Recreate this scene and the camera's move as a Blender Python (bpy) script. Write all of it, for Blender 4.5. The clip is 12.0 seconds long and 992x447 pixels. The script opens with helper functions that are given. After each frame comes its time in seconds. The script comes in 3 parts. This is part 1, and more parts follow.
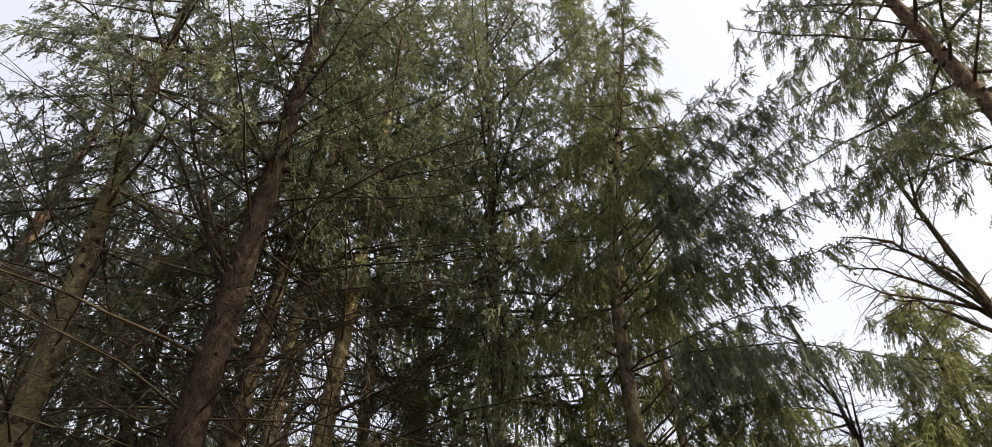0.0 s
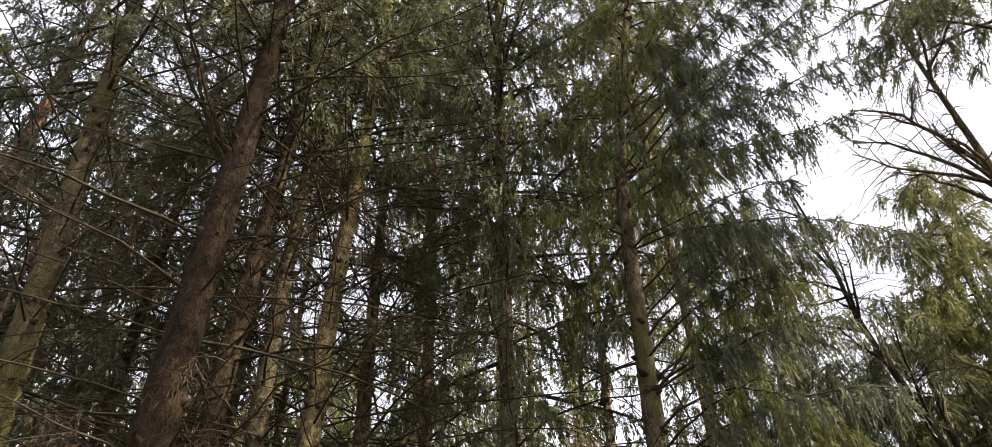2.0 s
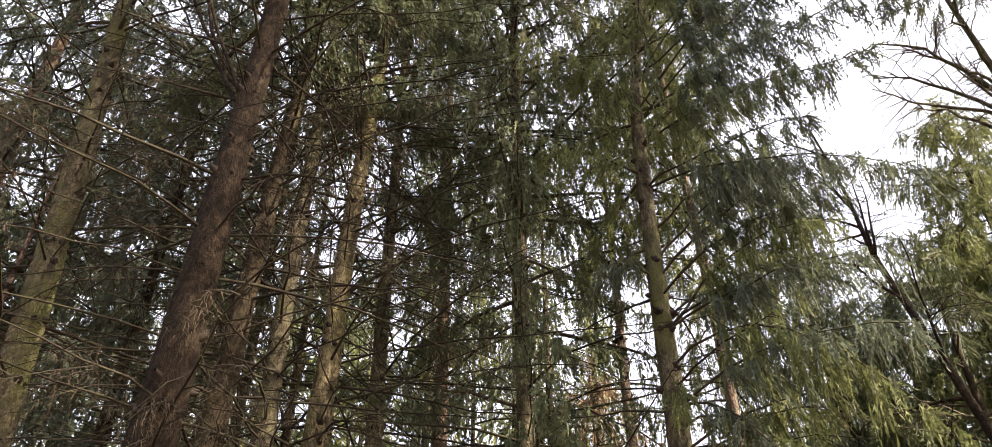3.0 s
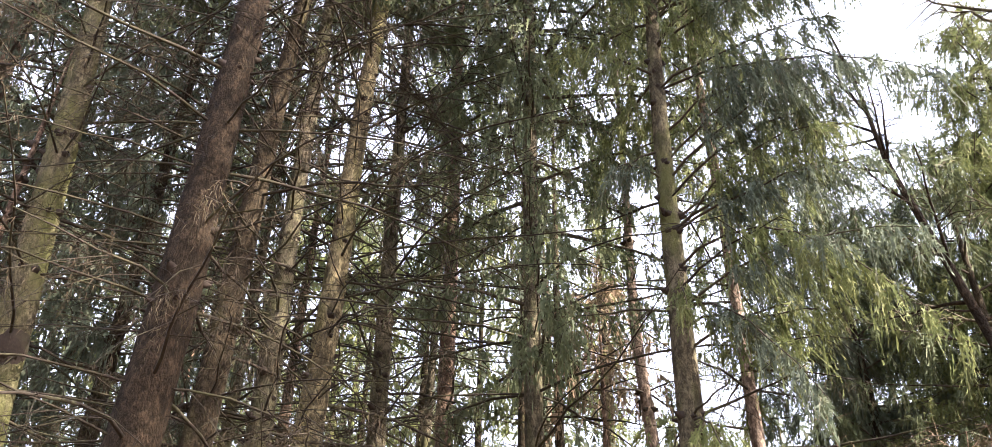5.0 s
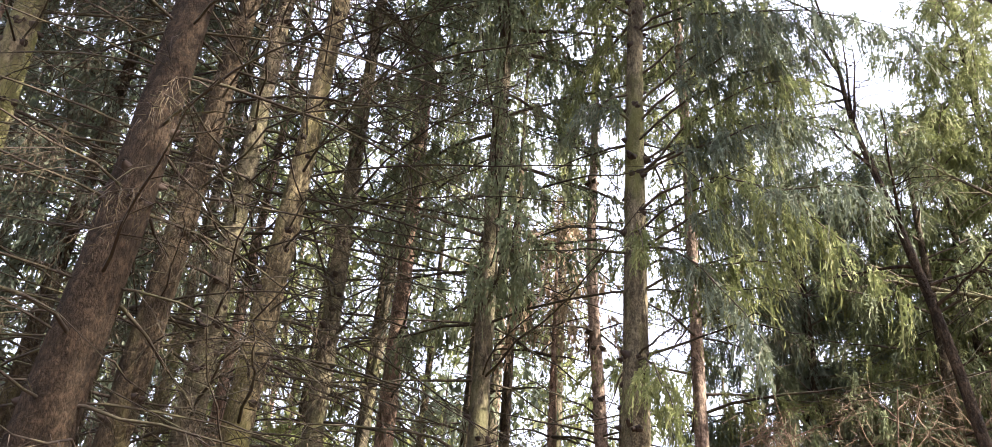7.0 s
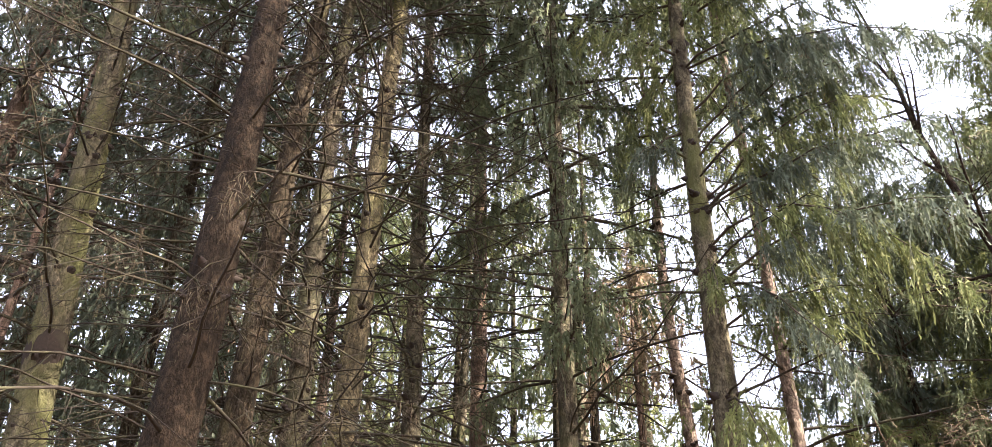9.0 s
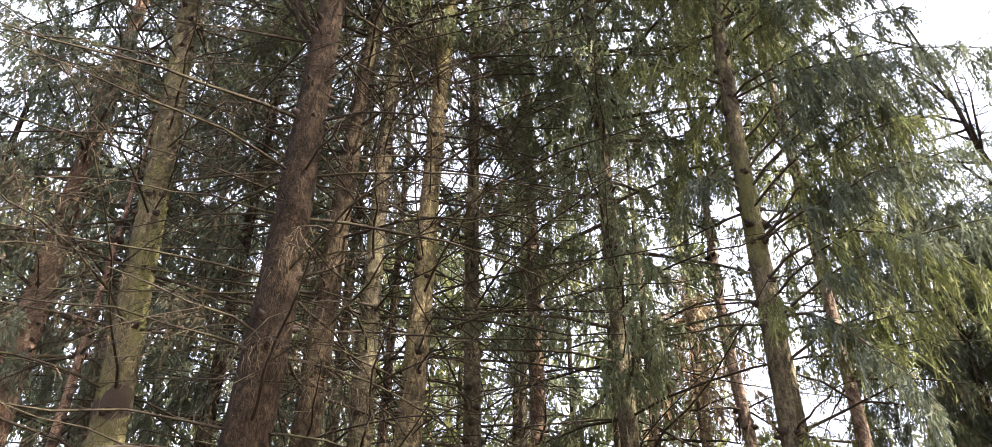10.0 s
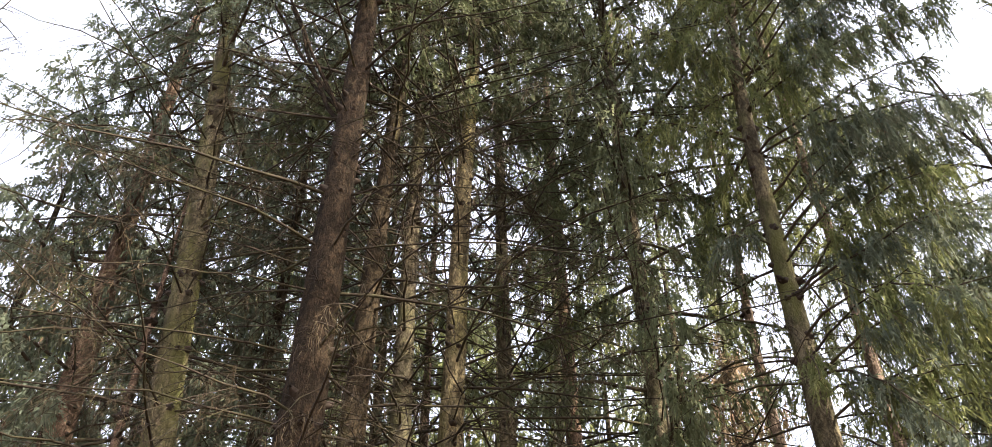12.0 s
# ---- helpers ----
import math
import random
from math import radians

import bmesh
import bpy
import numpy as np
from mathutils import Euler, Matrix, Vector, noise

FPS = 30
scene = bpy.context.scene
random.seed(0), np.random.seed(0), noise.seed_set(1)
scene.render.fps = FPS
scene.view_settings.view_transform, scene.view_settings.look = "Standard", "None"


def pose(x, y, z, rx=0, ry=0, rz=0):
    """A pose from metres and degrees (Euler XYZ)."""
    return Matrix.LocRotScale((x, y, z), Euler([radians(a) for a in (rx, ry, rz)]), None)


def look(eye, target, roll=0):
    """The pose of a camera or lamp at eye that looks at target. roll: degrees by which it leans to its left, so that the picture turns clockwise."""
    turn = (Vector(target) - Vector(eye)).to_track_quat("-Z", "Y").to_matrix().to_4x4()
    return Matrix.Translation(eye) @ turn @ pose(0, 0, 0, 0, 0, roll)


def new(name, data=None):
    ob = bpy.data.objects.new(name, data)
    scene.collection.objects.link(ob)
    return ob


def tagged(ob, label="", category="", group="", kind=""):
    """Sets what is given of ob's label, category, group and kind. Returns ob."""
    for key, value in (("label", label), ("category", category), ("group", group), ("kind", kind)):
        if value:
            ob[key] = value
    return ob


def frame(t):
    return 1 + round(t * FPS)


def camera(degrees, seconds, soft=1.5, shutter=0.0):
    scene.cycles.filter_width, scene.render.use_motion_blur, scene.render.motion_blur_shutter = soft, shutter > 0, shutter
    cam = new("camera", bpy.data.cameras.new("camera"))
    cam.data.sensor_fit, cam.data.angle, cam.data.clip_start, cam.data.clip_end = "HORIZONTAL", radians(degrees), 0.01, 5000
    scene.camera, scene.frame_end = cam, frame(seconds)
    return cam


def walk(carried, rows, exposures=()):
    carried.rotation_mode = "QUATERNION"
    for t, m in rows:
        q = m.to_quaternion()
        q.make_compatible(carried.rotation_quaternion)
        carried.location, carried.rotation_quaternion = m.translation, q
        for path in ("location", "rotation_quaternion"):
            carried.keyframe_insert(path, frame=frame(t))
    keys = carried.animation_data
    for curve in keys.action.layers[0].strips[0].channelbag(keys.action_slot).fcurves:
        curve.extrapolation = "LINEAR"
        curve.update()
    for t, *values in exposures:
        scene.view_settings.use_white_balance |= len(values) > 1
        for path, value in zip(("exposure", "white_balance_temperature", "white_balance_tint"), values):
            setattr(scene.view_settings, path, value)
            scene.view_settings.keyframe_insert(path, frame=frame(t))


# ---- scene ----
cam = camera(60.1, 12.0, soft=0.65)
PATH = [
    (0, look((-0.334, -0.212, 1.714), (0.063, 6.010, 9.532), -1.87)),
    (0.5, look((-0.339, -0.197, 1.703), (0.004, 6.204, 9.379), -1.45)),
    (1, look((-0.247, -0.149, 1.684), (0.099, 6.435, 9.202), -1.43)),
    (1.5, look((-0.145, -0.123, 1.709), (0.115, 6.790, 8.930), -1.05)),
    (2, look((-0.099, -0.108, 1.699), (0.079, 7.101, 8.627), -0.89)),
    (2.5, look((-0.083, -0.082, 1.700), (-0.002, 7.369, 8.369), -0.59)),
    (3, look((-0.072, -0.056, 1.673), (-0.086, 7.599, 8.108), -0.08)),
    (3.2, look((-0.063, -0.054, 1.675), (-0.062, 7.685, 8.008), -0.14)),
    (4.8, look((-0.048, -0.030, 1.630), (-0.185, 8.225, 7.272), 1.03)),
    (5, look((-0.052, -0.030, 1.625), (-0.188, 8.292, 7.167), 1.26)),
    (5.5, look((-0.036, -0.001, 1.619), (-0.137, 8.492, 6.897), 2.01)),
    (6, look((0.000, 0.000, 1.600), (0.000, 8.645, 6.627), 3.92)),
    (6.5, look((0.007, 0.015, 1.576), (0.177, 8.706, 6.518), 4.95)),
    (6.7, look((0.006, 0.015, 1.580), (0.247, 8.720, 6.497), 5.03)),
    (8.3, look((0.025, 0.016, 1.552), (0.084, 8.569, 6.734), 1.22)),
    (8.5, look((0.018, 0.017, 1.559), (-0.057, 8.521, 6.820), 0.92)),
    (9, look((-0.016, 0.013, 1.589), (-0.503, 8.379, 7.046), 0.67)),
    (9.5, look((-0.027, -0.002, 1.611), (-0.852, 8.244, 7.207), 0.52)),
    (10, look((-0.038, -0.001, 1.642), (-1.091, 8.080, 7.438), 0.51)),
    (10.5, look((-0.045, -0.014, 1.653), (-1.146, 7.960, 7.587), 0.04)),
    (11, look((-0.019, -0.008, 1.670), (-1.229, 7.853, 7.731), -0.21)),
    (11.5, look((-0.026, -0.016, 1.673), (-1.302, 7.760, 7.830), -0.40)),
    (12, look((-0.017, -0.022, 1.682), (-1.348, 7.565, 8.059), -0.33)),
]
walk(cam, PATH, exposures=[(0, 0.94, 6500, 12), (1.5, 1.08, 6600, 13), (2.5, 1.47, 6550, 16), (5, 2.48, 5850, 18), (9.3, 2.43, 5850, 18), (10.5, 2.2, 6150, 16), (12, 1.96, 6200, 14)])

# ---- light ----
SUN_AZ, SUN_EL = 115, 37
w = bpy.data.worlds.new("sky")
scene.world = w
w.use_nodes = True
wn = w.node_tree.nodes
sky = wn.new("ShaderNodeTexSky")
sky.sky_type, sky.sun_disc = "NISHITA", False
sky.sun_elevation, sky.sun_rotation = radians(SUN_EL), radians(SUN_AZ)
sky.air_density, sky.dust_density, sky.ozone_density = 1.0, 9.0, 1.0
wn["Background"].inputs["Strength"].default_value = 0.145
veil = wn.new("ShaderNodeMix")  # thin high cloud whitens the sky all over
veil.data_type = "RGBA"
veil.inputs["Factor"].default_value = 0.5
veil.inputs[7].default_value = (5.2, 5.22, 5.35, 1)
w.node_tree.links.new(sky.outputs["Color"], veil.inputs[6])
w.node_tree.links.new(veil.outputs[2], wn["Background"].inputs["Color"])
sun = new("sun", bpy.data.lights.new("sun", "SUN"))
sun.data.energy, sun.data.angle, sun.data.color = 5.0, radians(0.6), (1.0, 0.88, 0.66)
SUN_WAY = Vector((math.sin(radians(SUN_AZ)) * math.cos(radians(SUN_EL)), math.cos(radians(SUN_AZ)) * math.cos(radians(SUN_EL)), math.sin(radians(SUN_EL))))
sun.matrix_basis = look(SUN_WAY * 60, (0, 0, 0))


# ---- materials ----
class Nodes:
    """A material and short ways to add and join its nodes."""

    def __init__(self, name):
        self.m = bpy.data.materials.new(name)
        self.m.use_nodes = True
        self.n, self.l = self.m.node_tree.nodes, self.m.node_tree.links
        self.b = self.n["Principled BSDF"]
        self.at = self.n.new("ShaderNodeTexCoord").outputs["Object"]

    def put(self, socket, value):
        if hasattr(value, "links"):
            self.l.new(value, socket)
        else:
            socket.default_value = value

    def stretch(self, x, y, z):
        k = self.n.new("ShaderNodeMapping")
        self.l.new(self.at, k.inputs["Vector"])
        k.inputs["Scale"].default_value = (x, y, z)
        return k.outputs["Vector"]

    def noise(self, scale, detail=4.0, at=None, rough=0.6):
        k = self.n.new("ShaderNodeTexNoise")
        self.l.new(at or self.at, k.inputs["Vector"])
        k.inputs["Scale"].default_value, k.inputs["Detail"].default_value, k.inputs["Roughness"].default_value = scale, detail, rough
        return k.outputs["Fac"]

    def cells(self, scale, at=None):
        k = self.n.new("ShaderNodeTexVoronoi")
        k.feature = "DISTANCE_TO_EDGE"
        self.l.new(at or self.at, k.inputs["Vector"])
        k.inputs["Scale"].default_value = scale
        return k.outputs["Distance"]

    def ramp(self, fac, *stops):
        k = self.n.new("ShaderNodeValToRGB")
        self.l.new(fac, k.inputs["Fac"])
        e = k.color_ramp.elements
        while len(e) < len(stops):
            e.new(0.5)
        for i, (at, c) in enumerate(stops):
            e[i].position, e[i].color = at, (*c, 1) if len(c) == 3 else c
        return k.outputs["Color"]

    def mix(self, fac, a, b, kind="MIX"):
        k = self.n.new("ShaderNodeMix")
        k.data_type, k.blend_type = "RGBA", kind
        self.put(k.inputs["Factor"], fac)
        for i, v in ((6, a), (7, b)):
            self.put(k.inputs[i], (*v, 1) if isinstance(v, tuple) and len(v) == 3 else v)
        return k.outputs[2]

    def island(self):
        return self.n.new("ShaderNodeNewGeometry").outputs["Random Per Island"]

    def bump(self, height, strength, distance):
        k = self.n.new("ShaderNodeBump")
        self.l.new(height, k.inputs["Height"])
        k.inputs["Strength"].default_value, k.inputs["Distance"].default_value = strength, distance
        self.l.new(k.outputs["Normal"], self.b.inputs["Normal"])


def grey(v):
    return (v, v, v)


def bark(name, dark, light, moss, moss_from):
    """Scaly spruce bark with algae and moss in upright streaks."""
    k = Nodes(name)
    long = k.stretch(1, 1, 0.45)
    scales = k.cells(34, k.stretch(1, 1, 0.6))
    grain = k.noise(34, 6, long, 0.75)
    patch = k.noise(2.2, 4, k.stretch(1, 1, 0.35))
    flake = k.noise(13, 4, k.stretch(1, 1, 0.6))
    band = k.noise(5, 3, k.stretch(0.25, 0.25, 1))
    base = k.mix(k.ramp(grain, (0.4, grey(0)), (0.62, grey(1))), dark, light)
    base = k.mix(k.ramp(scales, (0.0, grey(0.55)), (0.09, grey(0))), base, tuple(c * 0.4 for c in dark))
    base = k.mix(k.ramp(flake, (0.52, grey(0)), (0.62, grey(0.55))), base, tuple(c * 1.4 for c in light))
    base = k.mix(k.ramp(band, (0.56, grey(0)), (0.68, grey(0.5))), base, dark)
    base = k.mix(k.ramp(k.noise(7, 5, k.stretch(1, 1, 0.55), 0.65), (0.5, grey(0)), (0.6, grey(0.75))), base, tuple(c * 0.55 for c in dark))
    base = k.mix(k.ramp(patch, (moss_from, grey(0)), (moss_from + 0.16, grey(0.85))), base, k.mix(grain, tuple(c * 0.6 for c in moss), moss))
    k.put(k.b.inputs["Base Color"], base)
    k.put(k.b.inputs["Roughness"], 0.9)
    k.put(k.b.inputs["Specular IOR Level"], 0.12)
    k.bump(k.mix(0.5, k.mix(0.5, scales, flake), grain), 1.0, 0.05)
    return k.m


def leafy(name, dark, mid, light, glow, dry=(0.115, 0.092, 0.06)):
    """Needle sprays: thin, half letting the light through."""
    k = Nodes(name)
    clump = k.noise(1.3, 3)
    col = k.ramp(k.island(), (0.0, dark), (0.5, mid), (0.93, light), (0.97, dry))
    col = k.mix(k.ramp(k.noise(3.4, 2), (0.56, grey(0)), (0.68, grey(0.45))), col, dry)
    col = k.mix(k.ramp(clump, (0.35, grey(0)), (0.7, grey(0.6))), col, light)
    k.put(k.b.inputs["Base Color"], col)
    k.put(k.b.inputs["Roughness"], 0.6)
    k.put(k.b.inputs["Specular IOR Level"], 0.1)
    t = k.n.new("ShaderNodeBsdfTranslucent")
    k.put(t.inputs["Color"], k.mix(0.5, col, (0.15, 0.175, 0.08), "MIX"))
    s = k.n.new("ShaderNodeMixShader")
    s.inputs["Fac"].default_value = glow
    k.l.new(k.b.outputs[0], s.inputs[1])
    k.l.new(t.outputs[0], s.inputs[2])
    k.l.new(s.outputs[0], k.n["Material Output"].inputs["Surface"])
    return k.m


def twiggy(name, a, b, lichen, amount):
    """Dry branch wood with grey-green lichen in patches."""
    k = Nodes(name)
    col = k.mix(k.noise(40, 4), a, b)
    col = k.mix(k.ramp(k.noise(3.0, 4), (0.5 - amount, grey(0)), (0.72 - amount, grey(0.8))), col, lichen)
    k.put(k.b.inputs["Base Color"], col)
    k.put(k.b.inputs["Roughness"], 0.85)
    k.put(k.b.inputs["Specular IOR Level"], 0.2)
    k.bump(k.noise(120, 4), 0.5, 0.004)
    return k.m


BARK_BROWN = bark("bark_brown", (0.022, 0.016, 0.01), (0.064, 0.048, 0.029), (0.12, 0.108, 0.045), 0.54)
BARK_DARK = bark("bark_dark_red", (0.016, 0.0112, 0.0072), (0.048, 0.0335, 0.021), (0.1, 0.078, 0.04), 0.62)
BARK_GREEN = bark("bark_green", (0.06, 0.049, 0.032), (0.17, 0.145, 0.092), (0.14, 0.142, 0.05), 0.46)
# Pale yellow bark: the sun on this trunk is put into its colours.
BARK_SUNLIT = bark("bark_sunlit", (0.07, 0.057, 0.034), (0.25, 0.205, 0.115), (0.2, 0.19, 0.065), 0.48)
BARK_GREY = bark("bark_grey", (0.05, 0.042, 0.029), (0.155, 0.132, 0.088), (0.15, 0.148, 0.066), 0.5)
# Reddish bark paled to carry sunlight on the thin trunks behind.
BARK_PINK_SUNLIT = bark("bark_sunlit_pink", (0.13, 0.095, 0.074), (0.34, 0.26, 0.2), (0.26, 0.22, 0.12), 0.62)
BARK_RED = bark("bark_red", (0.095, 0.062, 0.043), (0.25, 0.175, 0.125), (0.18, 0.16, 0.07), 0.6)
NEEDLE = leafy("needle_green", (0.056, 0.072, 0.04), (0.092, 0.111, 0.06), (0.14, 0.157, 0.08), 0.34)
# Pale blue-green: haze and cool shade over the boughs put into the colour.
NEEDLE_HAZY = leafy("needle_hazy_blue_green", (0.062, 0.08, 0.06), (0.096, 0.117, 0.085), (0.142, 0.163, 0.112), 0.34)
# Bright yellow-green: sunlight on the needles put into their colour.
NEEDLE_SUNLIT = leafy("needle_sunlit_green", (0.07, 0.09, 0.036), (0.128, 0.148, 0.055), (0.21, 0.222, 0.08), 0.38)
NEEDLE_DEAD = leafy("needle_dry_brown", (0.036, 0.026, 0.018), (0.062, 0.046, 0.03), (0.09, 0.069, 0.043), 0.2, (0.055, 0.042, 0.028))
NEEDLE_RUST = leafy("needle_rust_brown", (0.13, 0.085, 0.058), (0.25, 0.17, 0.115), (0.34, 0.25, 0.17), 0.4, (0.16, 0.1, 0.06))
LIMB = twiggy("limb_wood", (0.03, 0.023, 0.016), (0.08, 0.062, 0.043), (0.1, 0.1, 0.045), 0.0)
DEAD = twiggy("dry_twig", (0.016, 0.012, 0.009), (0.044, 0.034, 0.024), (0.062, 0.06, 0.027), 0.04)
STUB = twiggy("broken_stub", (0.018, 0.013, 0.01), (0.05, 0.036, 0.027), (0.06, 0.055, 0.03), -0.1)
TAN = twiggy("tan_twig", (0.09, 0.06, 0.04), (0.21, 0.15, 0.1), (0.16, 0.13, 0.07), -0.1)


def forest_floor():
    k = Nodes("forest_floor")
    col = k.ramp(k.noise(35, 6), (0.3, (0.03, 0.02, 0.012)), (0.55, (0.11, 0.07, 0.04)), (0.8, (0.18, 0.13, 0.08)))
    col = k.mix(k.ramp(k.noise(0.7, 4), (0.52, grey(0)), (0.7, grey(0.6))), col, (0.055, 0.065, 0.024))
    k.put(k.b.inputs["Base Color"], col)
    k.put(k.b.inputs["Roughness"], 0.95)
    k.bump(k.noise(50, 6), 0.7, 0.03)
    return k.m


# ---- mesh tools ----
rng = np.random.default_rng(7)
UP = np.array((0.0, 0.0, 1.0))


class Shape:
    """Gathers corners and faces, each with a material slot, for one mesh."""

    def __init__(self):
        self.v, self.f, self.count = [], [], 0

    def add(self, verts, faces, slot=0):
        self.v.append(verts.reshape(-1, 3))
        self.f.append((faces + self.count, slot))
        self.count += len(self.v[-1])

    def tubes(self, line, radius, sides=4, slot=0):
        """Tapered tubes. line: (m, n, 3) middle lines; radius: (m, n)."""
        m, n = line.shape[:2]
        along = np.gradient(line, axis=1)
        along /= np.linalg.norm(along, axis=2, keepdims=True) + 1e-9
        side = np.cross(along, np.array((0.31, 0.17, 0.93)) if abs(along[:, :, 2]).mean() < 0.8 else np.array((0.9, 0.3, 0.1)))
        side /= np.linalg.norm(side, axis=2, keepdims=True) + 1e-9
        other = np.cross(along, side)
        a = np.arange(sides) * 2 * np.pi / sides
        ring = side[:, :, None] * np.cos(a)[:, None] + other[:, :, None] * np.sin(a)[:, None]
        verts = line[:, :, None] + ring * radius[:, :, None, None]
        i, j, k = np.meshgrid(np.arange(m), np.arange(n - 1), np.arange(sides), indexing="ij")
        p = (i * n + j) * sides
        k2 = (k + 1) % sides
        faces = np.stack([p + k, p + k2, p + sides + k2, p + sides + k], axis=-1).reshape(-1, 4)
        self.add(verts, faces, slot)

    def sprays(self, base, way, length, count, blade, width, slot=0, spread=0.55):
        """Dry hair-thin twigs: single slim blades along a hanging line."""
        m = len(base)
        at = (np.arange(count)[None] + rng.uniform(0, 1, (m, count))) / count
        p = base[:, None] + way[:, None] * (at * length[:, None])[:, :, None]
        d = unit(way[:, None] + rng.normal(0, spread, (m, count, 3)))
        side = unit(np.cross(d, rng.normal(0, 1, (m, count, 3))))
        size = rng.uniform(0.6, 1.25, (m, count, 1)) * (1.15 - 0.5 * at[:, :, None])
        verts = np.stack([p - side * width * size, p + side * width * size, p + d * blade * size], axis=2)
        self.add(verts, np.arange(m * count * 3).reshape(-1, 3), slot)

    def feathers(self, base, way, length, half, droop, teeth, slot=0, crisp=False):
        """Needle sprays: a bending twig with ragged side twiglets of needles on both sides, slimmer to the tip.
        crisp: the twiglets stand apart on a thin twig."""
        m, n = len(base), teeth
        q = np.linspace(0, 1, n + 1)
        mid = base[:, None] + way[:, None] * (length[:, None] * q)[:, :, None] - UP * (droop[:, None] * length[:, None] * q ** 2)[:, :, None]
        mid[:, 1:] += rng.normal(0, 0.03, (m, n, 3)) * length[:, None, None]
        along = np.diff(mid, axis=1)
        along_u = unit(along)
        side = unit(np.cross(unit(mid[:, -1] - mid[:, 0]), rng.normal(0, 1, (m, 3))))[:, None]
        face = np.cross(along_u, side)
        grow = half[:, None] * (1.2 - 0.8 * (np.arange(n) + 0.5) / n)[None]
        tips = []
        for sign in (1, -1):
            out = grow * rng.uniform(0.25, 1.6, (m, n))
            tips.append(mid[:, :-1] + along * rng.uniform(0.1, 0.8, (m, n, 1)) + side * sign * out[:, :, None] + along_u * (out * rng.uniform(0.5, 1.6, (m, n)))[:, :, None]
                        + face * (out * rng.normal(0, 0.5, (m, n)))[:, :, None])
        if crisp:
            foot = mid[:, :-1] + along * 0.55
            i, j = np.meshgrid(np.arange(m) * 4 * n, np.arange(n), indexing="ij")
            one = np.stack([i + j, i + n + j, i + 2 * n + j], axis=-1)
            two = np.stack([i + n + j, i + j, i + 3 * n + j], axis=-1)
            self.add(np.concatenate([mid[:, :-1], foot, *tips], axis=1), np.concatenate([one, two]).reshape(-1, 3), slot)
            wing = side[:, 0] * 0.007
            half_way = mid[:, n // 2]
            strip = np.stack([mid[:, 0] - wing, mid[:, 0] + wing, half_way - wing, half_way + wing, mid[:, -1]], axis=1)
            f = np.array(((0, 1, 3), (0, 3, 2), (2, 3, 4)))
            self.add(strip, (np.arange(m)[:, None, None] * 5 + f).reshape(-1, 3), slot)
            return
        per = 3 * n + 1
        i, j = np.meshgrid(np.arange(m) * per, np.arange(n), indexing="ij")
        one = np.stack([i + j, i + j + 1, i + n + 1 + j], axis=-1)
        two = np.stack([i + j + 1, i + j, i + 2 * n + 1 + j], axis=-1)
        self.add(np.concatenate([mid, *tips], axis=1), np.concatenate([one, two]).reshape(-1, 3), slot)

    def mesh(self, name, *materials, smooth=True):
        me = bpy.data.meshes.new(name)
        verts = np.concatenate(self.v)
        sizes = np.concatenate([np.full(len(f), f.shape[1]) for f, _ in self.f])
        slots = np.concatenate([np.full(len(f), s) for f, s in self.f])
        corners = np.concatenate([f.ravel() for f, _ in self.f])
        me.vertices.add(len(verts))
        me.vertices.foreach_set("co", verts.astype(np.float32).ravel())
        me.loops.add(len(corners))
        me.loops.foreach_set("vertex_index", corners.astype(np.int32))
        me.polygons.add(len(sizes))
        me.polygons.foreach_set("loop_start", np.concatenate([[0], np.cumsum(sizes)[:-1]]).astype(np.int32))
        me.polygons.foreach_set("material_index", slots.astype(np.int32))
        me.polygons.foreach_set("use_smooth", np.full(len(sizes), smooth and sizes.max() > 3))
        for m in materials:
            me.materials.append(m)
        me.update(calc_edges=True)
        return me


def part(name, shape, materials, parent, label=""):
    ob = new(name, shape.mesh(name, *materials))
    ob.parent = parent
    return tagged(ob, label)


def unit(a):
    return a / (np.linalg.norm(a, axis=-1, keepdims=True) + 1e-9)


# ---- branches ----
def limb_line(p0, az, length, rise, sag, tip, n=7, wiggle=0.03):
    """A limb's middle line: it leaves at the angle rise, sags, and lifts its tip (degrees)."""
    s = np.linspace(0, 1, n)
    e = np.radians(rise - sag * s + tip * s ** 3)
    a = az + np.cumsum(rng.normal(0, wiggle, n))
    step = np.stack([np.sin(a) * np.cos(e), np.cos(a) * np.cos(e), np.sin(e)], axis=1) * length / (n - 1)
    line = np.vstack([[p0], p0 + np.cumsum(step[:-1], axis=0)])
    line[1:] += rng.normal(0, 0.012 * length / 2, (n - 1, 3))
    return line


def arch_line(p0, p1, lift, n=8):
    """A limb from p0 to p1 that bows up by lift metres."""
    s = np.linspace(0, 1, n)[:, None]
    line = p0 + (p1 - p0) * s + UP * lift * 4 * s * (1 - s)
    line[1:-1] += rng.normal(0, 0.02, (n - 2, 3))
    return line


def along_line(line, s):
    x = np.clip(s, 0, 1) * (len(line) - 1)
    i = np.minimum(x.astype(int), len(line) - 2)
    f = (x - i)[:, None]
    return line[i] * (1 - f) + line[i + 1] * f, unit(line[i + 1] - line[i])


